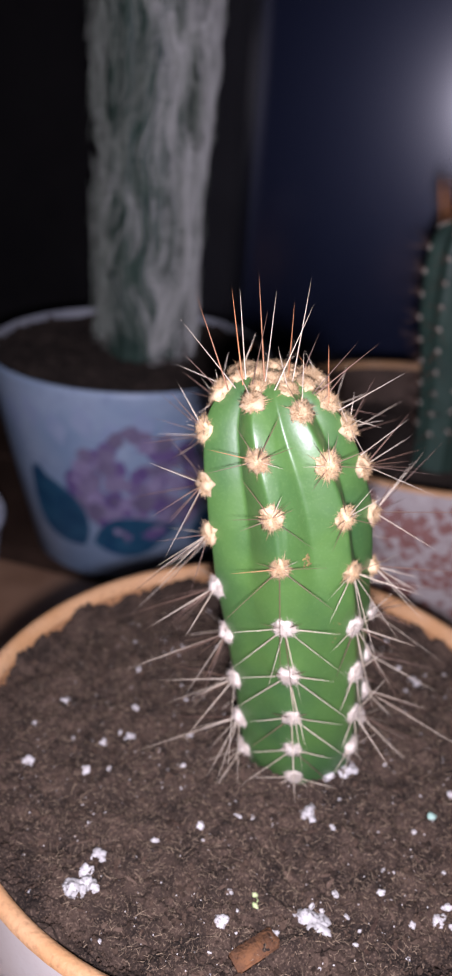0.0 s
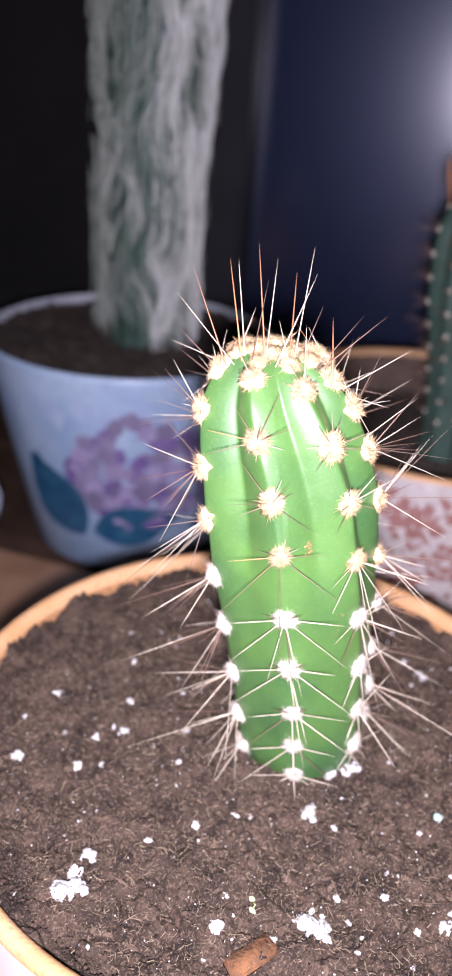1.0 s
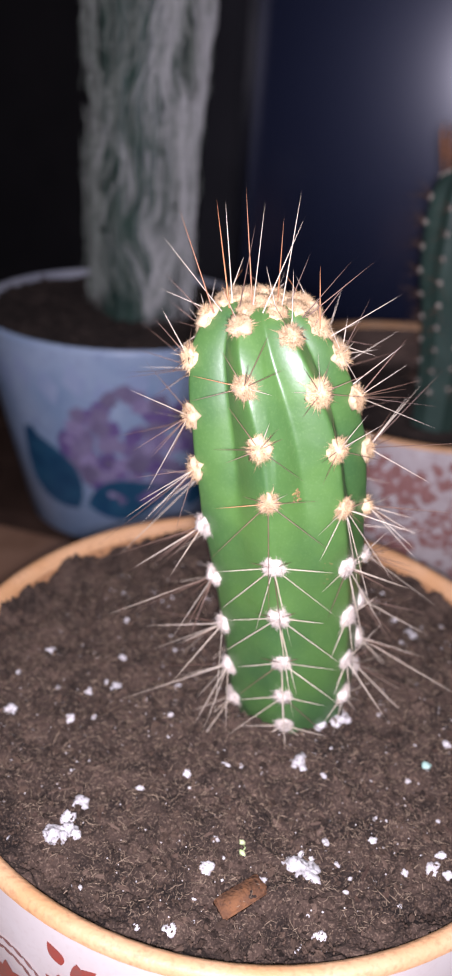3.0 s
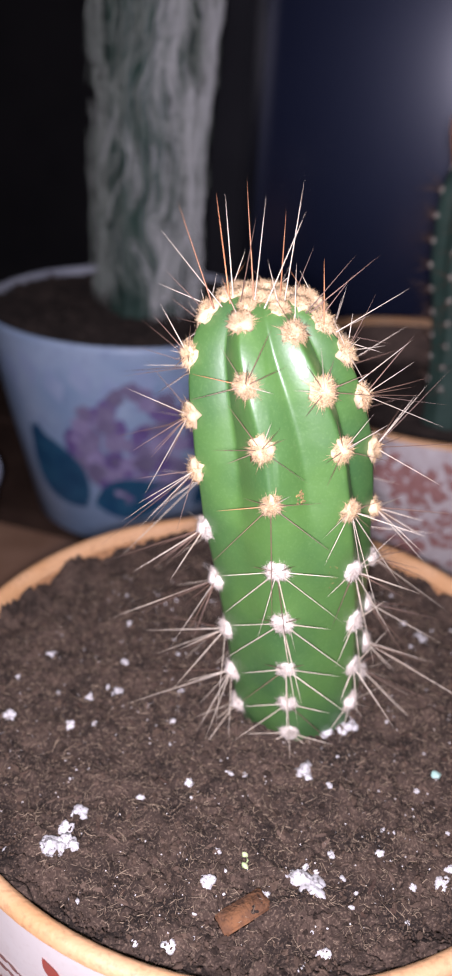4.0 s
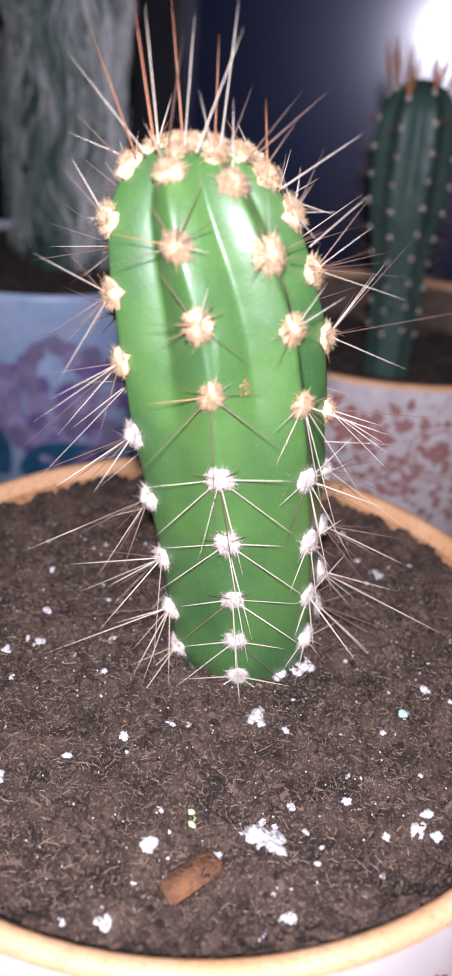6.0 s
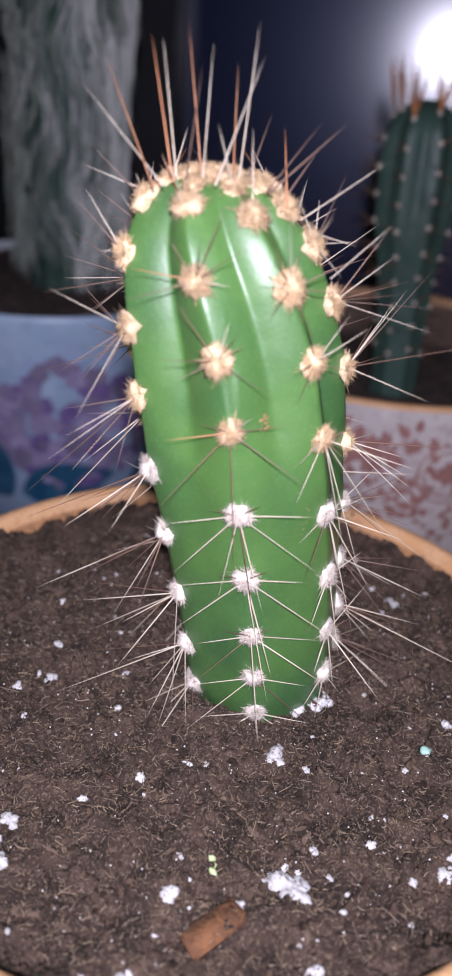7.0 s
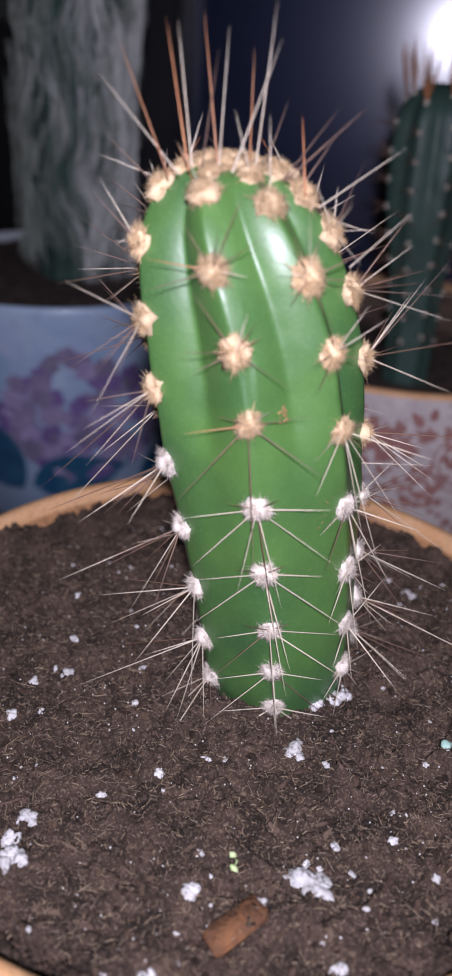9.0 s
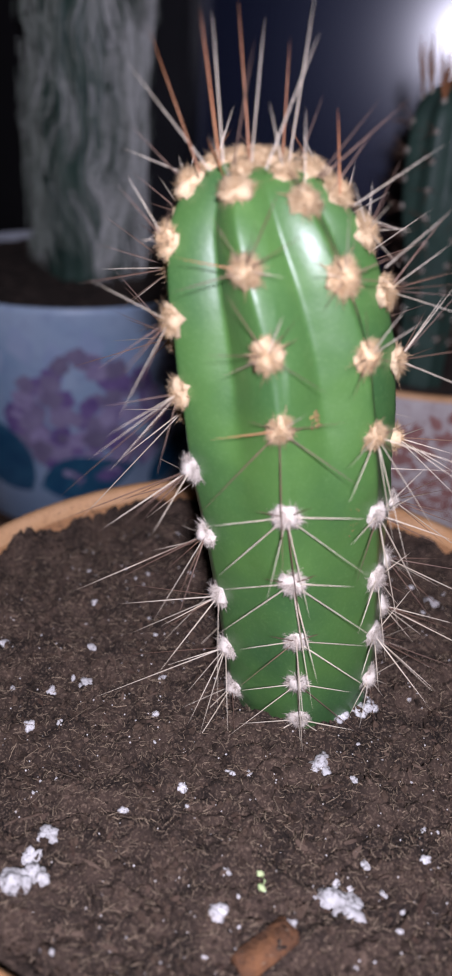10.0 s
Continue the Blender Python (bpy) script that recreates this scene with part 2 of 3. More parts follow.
setting("wall_east", box(bmesh.new(), (1.0, -0.9, -0.74), (1.06, 1.1, 1.3)), WALL, "unseen near-black wall added to enclose the room", "wall")
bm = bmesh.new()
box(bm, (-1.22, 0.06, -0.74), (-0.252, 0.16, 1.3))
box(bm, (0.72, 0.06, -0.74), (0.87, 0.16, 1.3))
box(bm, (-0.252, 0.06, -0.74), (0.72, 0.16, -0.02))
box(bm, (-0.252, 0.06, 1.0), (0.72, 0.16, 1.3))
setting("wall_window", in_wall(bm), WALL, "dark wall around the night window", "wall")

window = thing("window_1", (0, 0, 0), "dark window at night, its navy sheen standing in for lens glare", "window", "", "structure")
pane = part("pane", in_wall(box(bmesh.new(), (-0.212, 0.07, 0.04), (0.66, 0.076, 0.94))), GLASS, window, "dark glass with the torch's reflection spread into blue glare", False)
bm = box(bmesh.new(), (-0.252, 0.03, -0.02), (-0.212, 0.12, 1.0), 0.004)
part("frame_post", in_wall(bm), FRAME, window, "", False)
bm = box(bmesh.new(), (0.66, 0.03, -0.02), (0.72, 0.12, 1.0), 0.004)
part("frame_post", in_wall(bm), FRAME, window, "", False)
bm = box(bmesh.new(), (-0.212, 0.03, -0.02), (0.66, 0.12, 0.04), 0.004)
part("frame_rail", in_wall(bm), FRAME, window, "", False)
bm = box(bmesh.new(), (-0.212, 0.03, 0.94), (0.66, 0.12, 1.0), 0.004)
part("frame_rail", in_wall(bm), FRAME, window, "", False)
# near-black sheet behind the opaque pane, in place of the night
setting("backdrop", in_wall(box(bmesh.new(), (-0.4, 0.22, -0.1), (0.85, 0.24, 1.2))), WALL, "black sheet standing in for the night outside", "backdrop")

# ---- pots ----


def pot_radius(z, top, foot, height):
    """A bellied pot: widest a little under its rim."""
    f = max(0.0, min(1.0, z / height))
    return foot + (top - foot) * (1 - (1 - f) ** 2.1) + 0.0055 * f * math.sin(math.pi * f) ** 1.5


def painted(bm, outline, angle, z, turn, size, radius_at, lift=0.0004):
    """A painted patch laid on a turned pot: outline in (across, up) of about unit size."""
    c, s = math.cos(turn), math.sin(turn)
    verts = []
    mid = [sum(v) / len(outline) for v in zip(*outline)]
    for u, v in [tuple(mid)] + list(outline):
        across, up = size * (u * c - v * s), size * (u * s + v * c)
        r = radius_at(z + up) + lift
        a = angle + across / r
        verts.append(bm.verts.new((r * math.sin(a), -r * math.cos(a), z + up)))
    for i in range(1, len(verts)):
        bm.faces.new((verts[0], verts[i], verts[i % (len(verts) - 1) + 1]))


def petal(length=1.0, wide=0.35, bend=0.0, n=8):
    out = [(0.0, 0.0)]
    for side in (1, -1):
        run = range(1, n) if side == 1 else range(n, 0, -1)
        for i in run:
            f = i / n
            out.append((side * wide * math.sin(math.pi * f ** 0.8) * (1 if i < n else 0) + bend * f * f, length * f))
    return out


def clay_pot(at, top, foot, height, label, seed, motif_span, dense=False, inner=CLAY):
    """A glazed pot with a tan rim and a painted red flower band."""
    pot = thing("flower_pot", at, label, "flower pot", "glazed pots with red flowers")
    radius_at = lambda z: pot_radius(z, top - 0.0004, foot, height)
    wall = [(0, 0.0), (foot - 0.004, 0.0), (foot, 0.004)]
    wall += [(radius_at(height * f), height * f) for f in (0.1, 0.2, 0.3, 0.4, 0.5, 0.6, 0.7, 0.8, 0.86, 0.91, 0.95, 0.97)]
    wall += [(top - 0.0004, height - 0.0022)]
    part("glazed_wall", lathe(wall), GLAZE_SHADED if dense else GLAZE, pot, "white glaze with red flowers")
    rim = [(top - 0.0004, height - 0.0022), (top - 0.0006, height - 0.0010), (top - 0.0018, height), (top - 0.0036, height - 0.0002), (top - 0.0048, height - 0.0012), (top - 0.0055, height - 0.004)]
    part("rim", lathe(rim), RIM, pot, "tan unglazed clay rim")
    inside = [(top - 0.0055, height - 0.004), (top - 0.0062, height - 0.012), (top - 0.008, height - 0.03), (foot - 0.008, 0.008), (0, 0.008)]
    part("inner_wall", lathe(inside), inner, pot)
    rng = random.Random(seed)
    for k in range(motif_span):
        a = (k - motif_span / 2 + 0.5) * math.tau / 9 + 0.12
        zc = height - 0.033 + rng.uniform(-0.002, 0.002)
        bm = bmesh.new()
        for i in range(7):
            painted(bm, petal(1, 0.30), a, zc + 0.002, math.tau * i / 7 + 0.2, 0.0065, radius_at)
        for sign in (-1, 1):
            for j in range(6):
                aa = a + sign * (0.15 + 0.05 * j)
                painted(bm, petal(1, 0.24, 0.2 * sign), aa, zc + 0.012 - 0.003 * j + 0.009 * (j % 2), sign * (-0.9 + 0.35 * j), 0.0085, radius_at)
                painted(bm, petal(1, 0.32, -0.2), aa + sign * 0.02, zc + 0.021 - 0.003 * j, sign * (0.4 - 0.5 * j), 0.0062, radius_at)
                painted(bm, petal(1, 0.28, 0.1), aa, zc - 0.012 - 0.002 * j, sign * (1.2 + 0.4 * j), 0.008, radius_at)
        part("painted_flower", bm, MAUVE if dense else RED, pot)
        bm = bmesh.new()
        for ring, wide in ((0.0105, 22), (0.0135, 26)):
            for i in range(wide):
                t0 = math.tau * i / wide
                painted(bm, petal(1, 0.16), a + ring * math.cos(t0) / top, zc + 0.002 + ring * math.sin(t0), t0, 0.0038, radius_at, 0.0005)
        for sign in (-1, 1):
            for i in range(30):
                t0 = 0.32 * i
                r = 0.0085 * (1 - i / 36)
                painted(bm, petal(1, 0.22), a + sign * (0.016 + r * math.cos(t0)) / top, zc - 0.010 + r * math.sin(t0), sign * t0, 0.0030, radius_at, 0.0006)
        part("painted_scroll", bm, MAUVE, pot)
        bm = bmesh.new()
        for b, wide in ((0.17, 1), (0.26, -1), (0.35, 1), (0.44, -1), (0.53, 1)):
            for turn, size in ((0.0, 0.0058), (0.8, 0.0052), (-0.8, 0.0052), (1.7 * wide, 0.0048)):
                painted(bm, petal(1, 0.34, 0.12 * wide), a + b, zc + 0.009 + 0.003 * wide, turn + 0.2 * wide, size, radius_at, 0.0005)
        part("painted_sprig", bm, MAUVE if dense else RED, pot)
    if dense:
        bm = bmesh.new()
        for _ in range(800):
            painted(bm, petal(1, 0.34, rng.uniform(-0.2, 0.2), 5), rng.uniform(-1.7, 1.7), height - rng.uniform(0.012, 0.085), rng.uniform(0, 6.3), rng.uniform(0.003, 0.0060), radius_at, rng.uniform(0.0006, 0.0009))
        tagged(part("painted_speckle", bm, MAUVE, pot), kind="stuff")
    return pot


POT_R, POT_H = 0.0893, 0.1405
REAR_AT = (0.090, 0.250, 0)
clay_pot((-0.0012, -0.0012, 0), POT_R, 0.060, POT_H, "white glazed clay pot with tan rim and red flowers", 3, 9)
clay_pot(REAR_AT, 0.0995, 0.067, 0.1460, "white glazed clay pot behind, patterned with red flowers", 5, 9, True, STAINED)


def blue_pot(at, top, foot, height):
    pot = thing("flower_pot", at, "pale blue pot painted with a lilac hydrangea", "flower pot")
    radius_at = lambda z: foot + (top - foot) * z / height
    body = [(0, 0), (foot - 0.003, 0), (foot, 0.003), (radius_at(height * 0.5), height * 0.5), (radius_at(height - 0.004), height - 0.004), (top - 0.0004, height - 0.0012), (top - 0.0012, height - 0.0004), (top - 0.002, height)]
    part("glazed_wall", lathe(body), BLUE, pot, "pale blue painted wall")
    inner = [(top - 0.002, height), (top - 0.003, height - 0.001), (top - 0.0035, height - 0.006), (foot, 0.01), (0, 0.01)]
    part("inner_wall", lathe(inner), PLASTIC, pot, "grey white inner wall and lip")
    rng = random.Random(11)
    # the flower head: four-petalled florets set close together
    for k in range(115):
        q, w = rng.uniform(0, math.tau), math.sqrt(rng.random())
        a, z = 0.27 + 0.54 * w * math.cos(q), height * 0.53 + 0.043 * w * math.sin(q)
        bm = bmesh.new()
        spin = rng.uniform(0, 1.5)
        for i in range(4):
            painted(bm, petal(1, 0.55, n=6), a, z, spin + i * math.pi / 2, rng.uniform(0.0055, 0.0078), radius_at, 0.0003 + 0.0001 * (k % 9))
        part("painted_floret", bm, LILAC if k % 3 else PLUM, pot)
    for k in range(9):
        bm = bmesh.new()
        painted(bm, [(0, -1), (0.62, 0), (0, 1), (-0.62, 0)], -0.75 + 0.2 * k, height * (0.80 + 0.05 * (k % 2)), 0.25, 0.0125, radius_at, 0.0003)
        part("painted_lozenge", bm, SKY, pot)
    for a, z, turn, size, wide in ((-0.22, 0.030, 0.66, 0.066, 0.30), (-0.14, 0.034, -1.28, 0.058, 0.28), (0.75, 0.028, -0.75, 0.045, 0.26), (-0.50, 0.050, 0.25, 0.038, 0.26)):
        bm = bmesh.new()
        painted(bm, petal(1, wide, 0.08, n=12), a, z, turn, size, radius_at, 0.0014)
        part("painted_leaf", bm, TEAL, pot)
    return pot


BLUE_AT = (-0.0965, 0.338, 0)
blue_pot(BLUE_AT, 0.0948, 0.067, 0.1462)


def soil_disc(name, at, radius, level, label, mat, step):
    bm = bmesh.new()
    n = int(radius / step)
    grid = {}
    for i in range(-n, n + 1):
        for j in range(-n, n + 1):
            x, y = i * step, j * step
            r = math.hypot(x, y)
            if r <= radius:
                grid[i, j] = bm.verts.new((x, y, level + ground(x + at[0], y + at[1]) + edge_lift(x, y, radius)))
    for (i, j), v in grid.items():
        corners = [grid.get(k) for k in ((i, j), (i + 1, j), (i + 1, j + 1), (i, j + 1))]
        if all(corners):
            bm.faces.new(corners)
    ob = part(name, bm, mat)
    ob.location = at
    return tagged(ob, label, "soil", "", "stuff")


soil_disc("potting_soil", (-0.0012, -0.0012, 0), POT_R - 0.0050, SOIL_Z, "dark brown peat potting soil with fibres", SOIL, 0.0005)
soil_disc("potting_soil", REAR_AT, 0.0905, 0.117, "dark potting soil in the rear patterned pot", SOIL_DRY, 0.002)
soil_disc("potting_soil", BLUE_AT, 0.0905, 0.1395, "dark dry soil in the pale blue pot", SOIL_DRY, 0.002)

# ---- the cactus ----
RIBS = 7
FRONT = radians(-5)
# height, axis x, crest radius
STEM = [(0.120, 0.0118, 0.0140), (0.130, 0.0112, 0.0160), (0.140, 0.0100, 0.0180), (0.155, 0.0083, 0.0191), (0.170, 0.0063, 0.0198), (0.190, 0.0031, 0.0213), (0.208, 0.0003, 0.0222), (0.225, -0.0025, 0.0211), (0.237, -0.0049, 0.0182), (0.2435, -0.0060, 0.0142), (0.2475, -0.0066, 0.0090), (0.2490, -0.0068, 0.0035)]
# height and depth of the grooves between the ribs
GROOVES = [(0.12, 0.07), (0.165, 0.075), (0.185, 0.095), (0.198, 0.165), (0.207, 0.22), (0.228, 0.24), (0.245, 0.26)]


def smooth_table(rows, steps=140):
    t = np.linspace(0, len(rows) - 1, steps)
    out = []
    for u in t:
        i = min(int(u), len(rows) - 2)
        f = u - i
        p = [np.array(rows[min(max(k, 0), len(rows) - 1)]) for k in (i - 1, i, i + 1, i + 2)]
        out.append(0.5 * (2 * p[1] + (p[2] - p[0]) * f + (2 * p[0] - 5 * p[1] + 4 * p[2] - p[3]) * f * f + (3 * p[1] - p[0] - 3 * p[2] + p[3]) * f ** 3))
    return np.array(out)


class Stem:
    """A ribbed stem: a table of height, axis offset and crest radius, and its ribs."""

    def __init__(self, rows, ribs, front, grooves, bend=0.0, bearing=None, cleft=None, swing=None):
        self.rows, self.ribs, self.front = smooth_table(rows), ribs, front
        self.grooves, self.bend = np.array(grooves), bend
        self.low, self.high = rows[0][0], rows[-1][0]
        self.bearing = [radians(a) for a in bearing] if bearing else [math.tau * k / ribs for k in range(ribs)]
        self.bearing.append(math.tau)
        self.cleft, self.swing = cleft or {}, swing or {}

    def bearings(self, z):
        """The ribs' bearings from the first one; some swing aside towards the base."""
        down = min(1.0, max(0.0, (0.205 - z) / 0.03))
        return [a + radians(self.swing.get(k, 0.0)) * down for k, a in enumerate(self.bearing)]

    def surface(self, row, phi):
        z, x, r = row
        u = (phi - self.turn(z)) % math.tau
        ribs = self.bearings(z)
        k = max(i for i in range(self.ribs) if ribs[i] <= u + 1e-9)
        v = (u - ribs[k]) / (ribs[k + 1] - ribs[k])
        # flat flanks that meet in a narrow groove, over rounded crests
        fall = 0.85 * (1 - abs(2 * v - 1)) + 0.15 * (1 - abs(math.cos(math.pi * v)))
        fall = 1 - math.sqrt((1 - fall) ** 2 + np.interp(z, (0.19, 0.212, 0.235), (0.16, 0.012, 0.001)))
        deep = np.interp(z, self.grooves[:, 0], self.grooves[:, 1]) * self.cleft.get(k, 1.0)
        wave = 1 + 0.02 * noise.noise(Vector((phi * 1.3, z * 90, 4))) + 0.006 * noise.noise(Vector((phi * 4, z * 260, 9)))
        q = r * wave * (1 - deep * fall)
        return Vector((x + q * math.sin(phi), -q * math.cos(phi), z))

    def turn(self, z):
        """The bearing of the first rib, which bends round towards the crown."""
        return self.front + self.bend * max(0.0, (z - 0.205) / 0.04) ** 2

    def row(self, z):
        return [z, np.interp(z, self.rows[:, 0], self.rows[:, 1]), np.interp(z, self.rows[:, 0], self.rows[:, 2])]

    def crest(self, z, k):
        """A place on the crest of rib k at height z, the way out and the way up along the rib."""
        f = k % self.ribs
        low = int(f)
        ribs = self.bearings(z)
        phi = self.turn(z) + ribs[low] + (f - low) * (ribs[low + 1] - ribs[low])
        here, over, under = (self.surface(self.row(min(self.high, max(self.low, z + d))), phi) for d in (0, 0.0015, -0.0015))
        up = (over - under).normalized()
        side = Vector((math.cos(phi), math.sin(phi), 0))
        return here, side.cross(up).normalized() if side.cross(up).dot(Vector((math.sin(phi), -math.cos(phi), 0.3))) > 0 else -side.cross(up).normalized(), up

    def mesh(self, around=168):
        bm = bmesh.new()
        rings = [[bm.verts.new(self.surface(row, math.tau * i / around)) for i in range(around)] for row in self.rows]
        for a, b in zip(rings, rings[1:]):
            for i in range(around):
                j = (i + 1) % around
                bm.faces.new((a[i], a[j], b[j], b[i]))
        bm.faces.new(rings[-1])
        return bm


def tuft_mesh(seed, mat):
    """A woolly cushion: a low mound set with short fibres, of about unit radius, facing +z."""
    rng = random.Random(seed)
    bm = lump(seed, (0.70, 0.70, 0.46), 0.9, 2)
    shift = Vector((seed * 2.3, 4.1, seed * 1.1))
    for _ in range(1000):
        q, tilt = rng.uniform(0, math.tau), rng.uniform(0.0, 1.6)
        way = Vector((math.cos(q) * math.sin(tilt), math.sin(q) * math.sin(tilt), math.cos(tilt) * 0.8))
        lock = 1 + 0.75 * noise.noise(way * 2.6 + shift)
        root = Vector((way.x * 0.56, way.y * 0.56, way.z * 0.36)) * (0.75 + 0.25 * lock)
        length = rng.uniform(0.14, 0.38) * max(0.35, lock) * (1.7 if rng.random() < 0.12 else 1)
        bend = Vector((rng.uniform(-1, 1), rng.uniform(-1, 1), rng.uniform(-0.6, 0.8))) * 0.30
        strand(bm, [root, root + way * length * 0.6 + bend * 0.3, root + way * length + bend], [0.019, 0.015, 0], 3)
    return mesh_of(bm, "areole", mat)


def spine_mesh(seed, mat):
    """A spine of unit length along +z and unit radius at its root, a little bent."""
    rng = random.Random(seed)
    bx, by = rng.uniform(-1, 1) * 0.02, rng.uniform(-1, 1) * 0.02
    bm = bmesh.new()
    rings = []
    for f, r in ((0, 1.25), (0.04, 1.0), (0.35, 0.85), (0.7, 0.55), (1, 0)):
        c = (bx * math.sin(math.pi * f), by * math.sin(math.pi * f))
        if r:
            rings.append([bm.verts.new((r * math.cos(math.tau * i / 6), r * math.sin(math.tau * i / 6), f)) for i in range(6)])
        else:
            rings.append([bm.verts.new((0, 0, 1))])
    for a, b in zip(rings, rings[1:]):
        for i in range(6):
            j = (i + 1) % 6
            bm.faces.new((a[i], a[j], b[j], b[i]) if len(b) > 1 else (a[i], a[j], b[0]))
    return mesh_of(bm, "spine", mat)


TUFTS = [tuft_mesh(n, WOOL) for n in range(4)]
TUFTS_OLD = [tuft_mesh(n + 7, WOOL_OLD) for n in range(4)]
SPINES = {mat.name: [spine_mesh(n, mat) for n in range(3)] for mat in (SPINE_PALE, SPINE_DARK, SPINE_RED)}


def aimed(at, way, spin=0.0):
    return Matrix.Translation(at) @ way.to_track_quat("Z", "Y").to_matrix().to_4x4() @ Matrix.Rotation(spin, 4, "Z")


def add_spine(parent, at, way, length, thick, mat, rng):
    ob = new("spine", rng.choice(SPINES[mat.name]))
    ob.parent = parent
    ob.matrix_basis = parent.matrix_basis.inverted() @ aimed(at, way.normalized(), rng.uniform(0, 6)) @ Matrix.Diagonal((thick, thick, length, 1))
    return ob


def add_areole(plant, stem, z, k, size, old, rng):
    here, out, up = stem.crest(z, k)
    ob = new("areole", rng.choice(TUFTS_OLD if old else TUFTS))
    ob.parent = plant
    ob.matrix_basis = aimed(here - out * size * 0.08, out, rng.uniform(0, 6)) @ Matrix.Diagonal((size, size * rng.uniform(0.85, 1.1), size, 1))
    return ob, here, out, up


cactus = thing("columnar_cactus", (0, 0, 0), "green ribbed cactus with tan woolly areoles and long spines", "cactus")
stem = Stem(STEM, RIBS, FRONT, GROOVES, radians(-18), (0, 49, 91, 145, 200, 253, 305), {0: 0.80, 1: 1.05, 6: 1.15}, {1: 8.0, 2: 5.0})
part("stem", stem.mesh(252), SKIN, cactus, "glossy green ribbed stem")

HEIGHTS = {
    0: [0.2452, 0.234, 0.221, 0.208, 0.1905, 0.175, 0.160, 0.148, 0.137],
    1: [0.2440, 0.233, 0.220, 0.205, 0.1875, 0.1715, 0.1565, 0.144],
    6: [0.2445, 0.2355, 0.2225, 0.2095, 0.194, 0.179, 0.1635, 0.1495, 0.138],
    2: [0.2445, 0.2385, 0.228, 0.2145, 0.198, 0.183, 0.168, 0.155, 0.145],
}
rng = random.Random(21)
crown = None
for k in range(RIBS):
    zs = HEIGHTS.get(k, [0.2450, 0.2385 - 0.0015 * (k % 2), 0.227, 0.2135, 0.198, 0.182, 0.167, 0.154, 0.143])
    for n, z in enumerate(([] if k in (0, 1, 2, 6) else [0.2466]) + zs):
        age = n / (len(zs) + 1)
        size = 0.0040 - 0.0011 * age + rng.uniform(-0.0003, 0.0003) - (0.0003 if z > 0.242 else 0)
        ob, here, out, up = add_areole(cactus, stem, z, k, size, z < 0.198, rng)
        crown = crown or ob
        side = up.cross(out)
        edge = k in (2, 3, 5, 6)
        if z > 0.242:
            plan = [(rng.uniform(0.8, 1.2), rng.uniform(20, 160), rng.uniform(0.005, 0.010)) for _ in range(1)]
        elif z > 0.215:
            plan = [(1.2 + rng.uniform(-0.25, 0.25), b + rng.uniform(-14, 14), rng.uniform(0.007, 0.014)) for b in (15, 60, 120, 165, -25, -155)]
            plan += [(rng.uniform(0.5, 0.9), rng.uniform(30, 150), rng.uniform(0.010, 0.018))]
        else:
            plan = [(1.38 + rng.uniform(-0.12, 0.10), b + rng.uniform(-8, 8), rng.uniform(0.009, 0.015)) for b in (3, 177, -40, -140, -62 if n % 2 else 35)]
            plan += [(1.40, -90 + rng.uniform(-5, 5), rng.uniform(0.012, 0.026))]
            if k == 0:
                # the front rib: level pairs, long pairs slanting down, and one or two straight down
                plan = [(1.36, 4 + rng.uniform(-5, 5), rng.uniform(0.011, 0.015)), (1.36, 174 + rng.uniform(-5, 5), rng.uniform(0.011, 0.015))]
                plan += [(1.38, -38 + rng.uniform(-6, 4), rng.uniform(0.018, 0.021)), (1.38, -142 + rng.uniform(-4, 6), rng.uniform(0.018, 0.021))]
                plan += [(1.42, -88, 0.030 if z > 0.155 else 0.012)] + [(1.40, -83, 0.023)] * (0.17 < z < 0.195)
                plan += [(1.2, b, 0.007) for b in (40, 145) if z > 0.15]
            if k == 1 and 0.185 < z < 0.21:
                plan += [(1.40, -84, 0.032), (1.3, -70, 0.026), (1.0, -35, 0.020)]
            if n % 2 == 0 or edge:
                plan += [(rng.uniform(0.5, 1.0), rng.uniform(-150, -30), rng.uniform(0.013, 0.020))]
        if (k in (3, 4) and z < 0.235) or (k == 5 and z < 0.205):
            plan = plan[1::2] if z > 0.16 else plan[:1]
        for tilt, turn, length in plan:
            b = radians(turn)
            if edge and z < 0.235:
                length *= 1.45
                tilt = rng.uniform(0.25, 1.10)
                b = radians(rng.uniform(-185, 5) if z < 0.21 else rng.uniform(0, 360))
            way = out * math.cos(tilt) + (side * math.cos(b) + up * math.sin(b)) * math.sin(tilt)
            if z > 0.242:
                mat = rng.choice([SPINE_RED, SPINE_DARK, SPINE_PALE])
            elif z > 0.205:
                mat = rng.choice([SPINE_DARK] * 4 + [SPINE_PALE] * 2 + [SPINE_RED] * (not edge))
            else:
                mat = SPINE_DARK if length < 0.008 else rng.choice([SPINE_PALE] * 6 + [SPINE_DARK] + [SPINE_DARK, SPINE_DARK] * edge)
            add_spine(ob, here + out * 0.0004, way, length, rng.uniform(0.00011, 0.00017) if z < 0.205 else rng.uniform(0.00009, 0.00014), mat, rng)

for k in range(RIBS):
    add_areole(cactus, stem, 0.2487, k + 0.3, 0.0031, False, rng)
    add_areole(cactus, stem, 0.2478, k, 0.0028, False, rng)

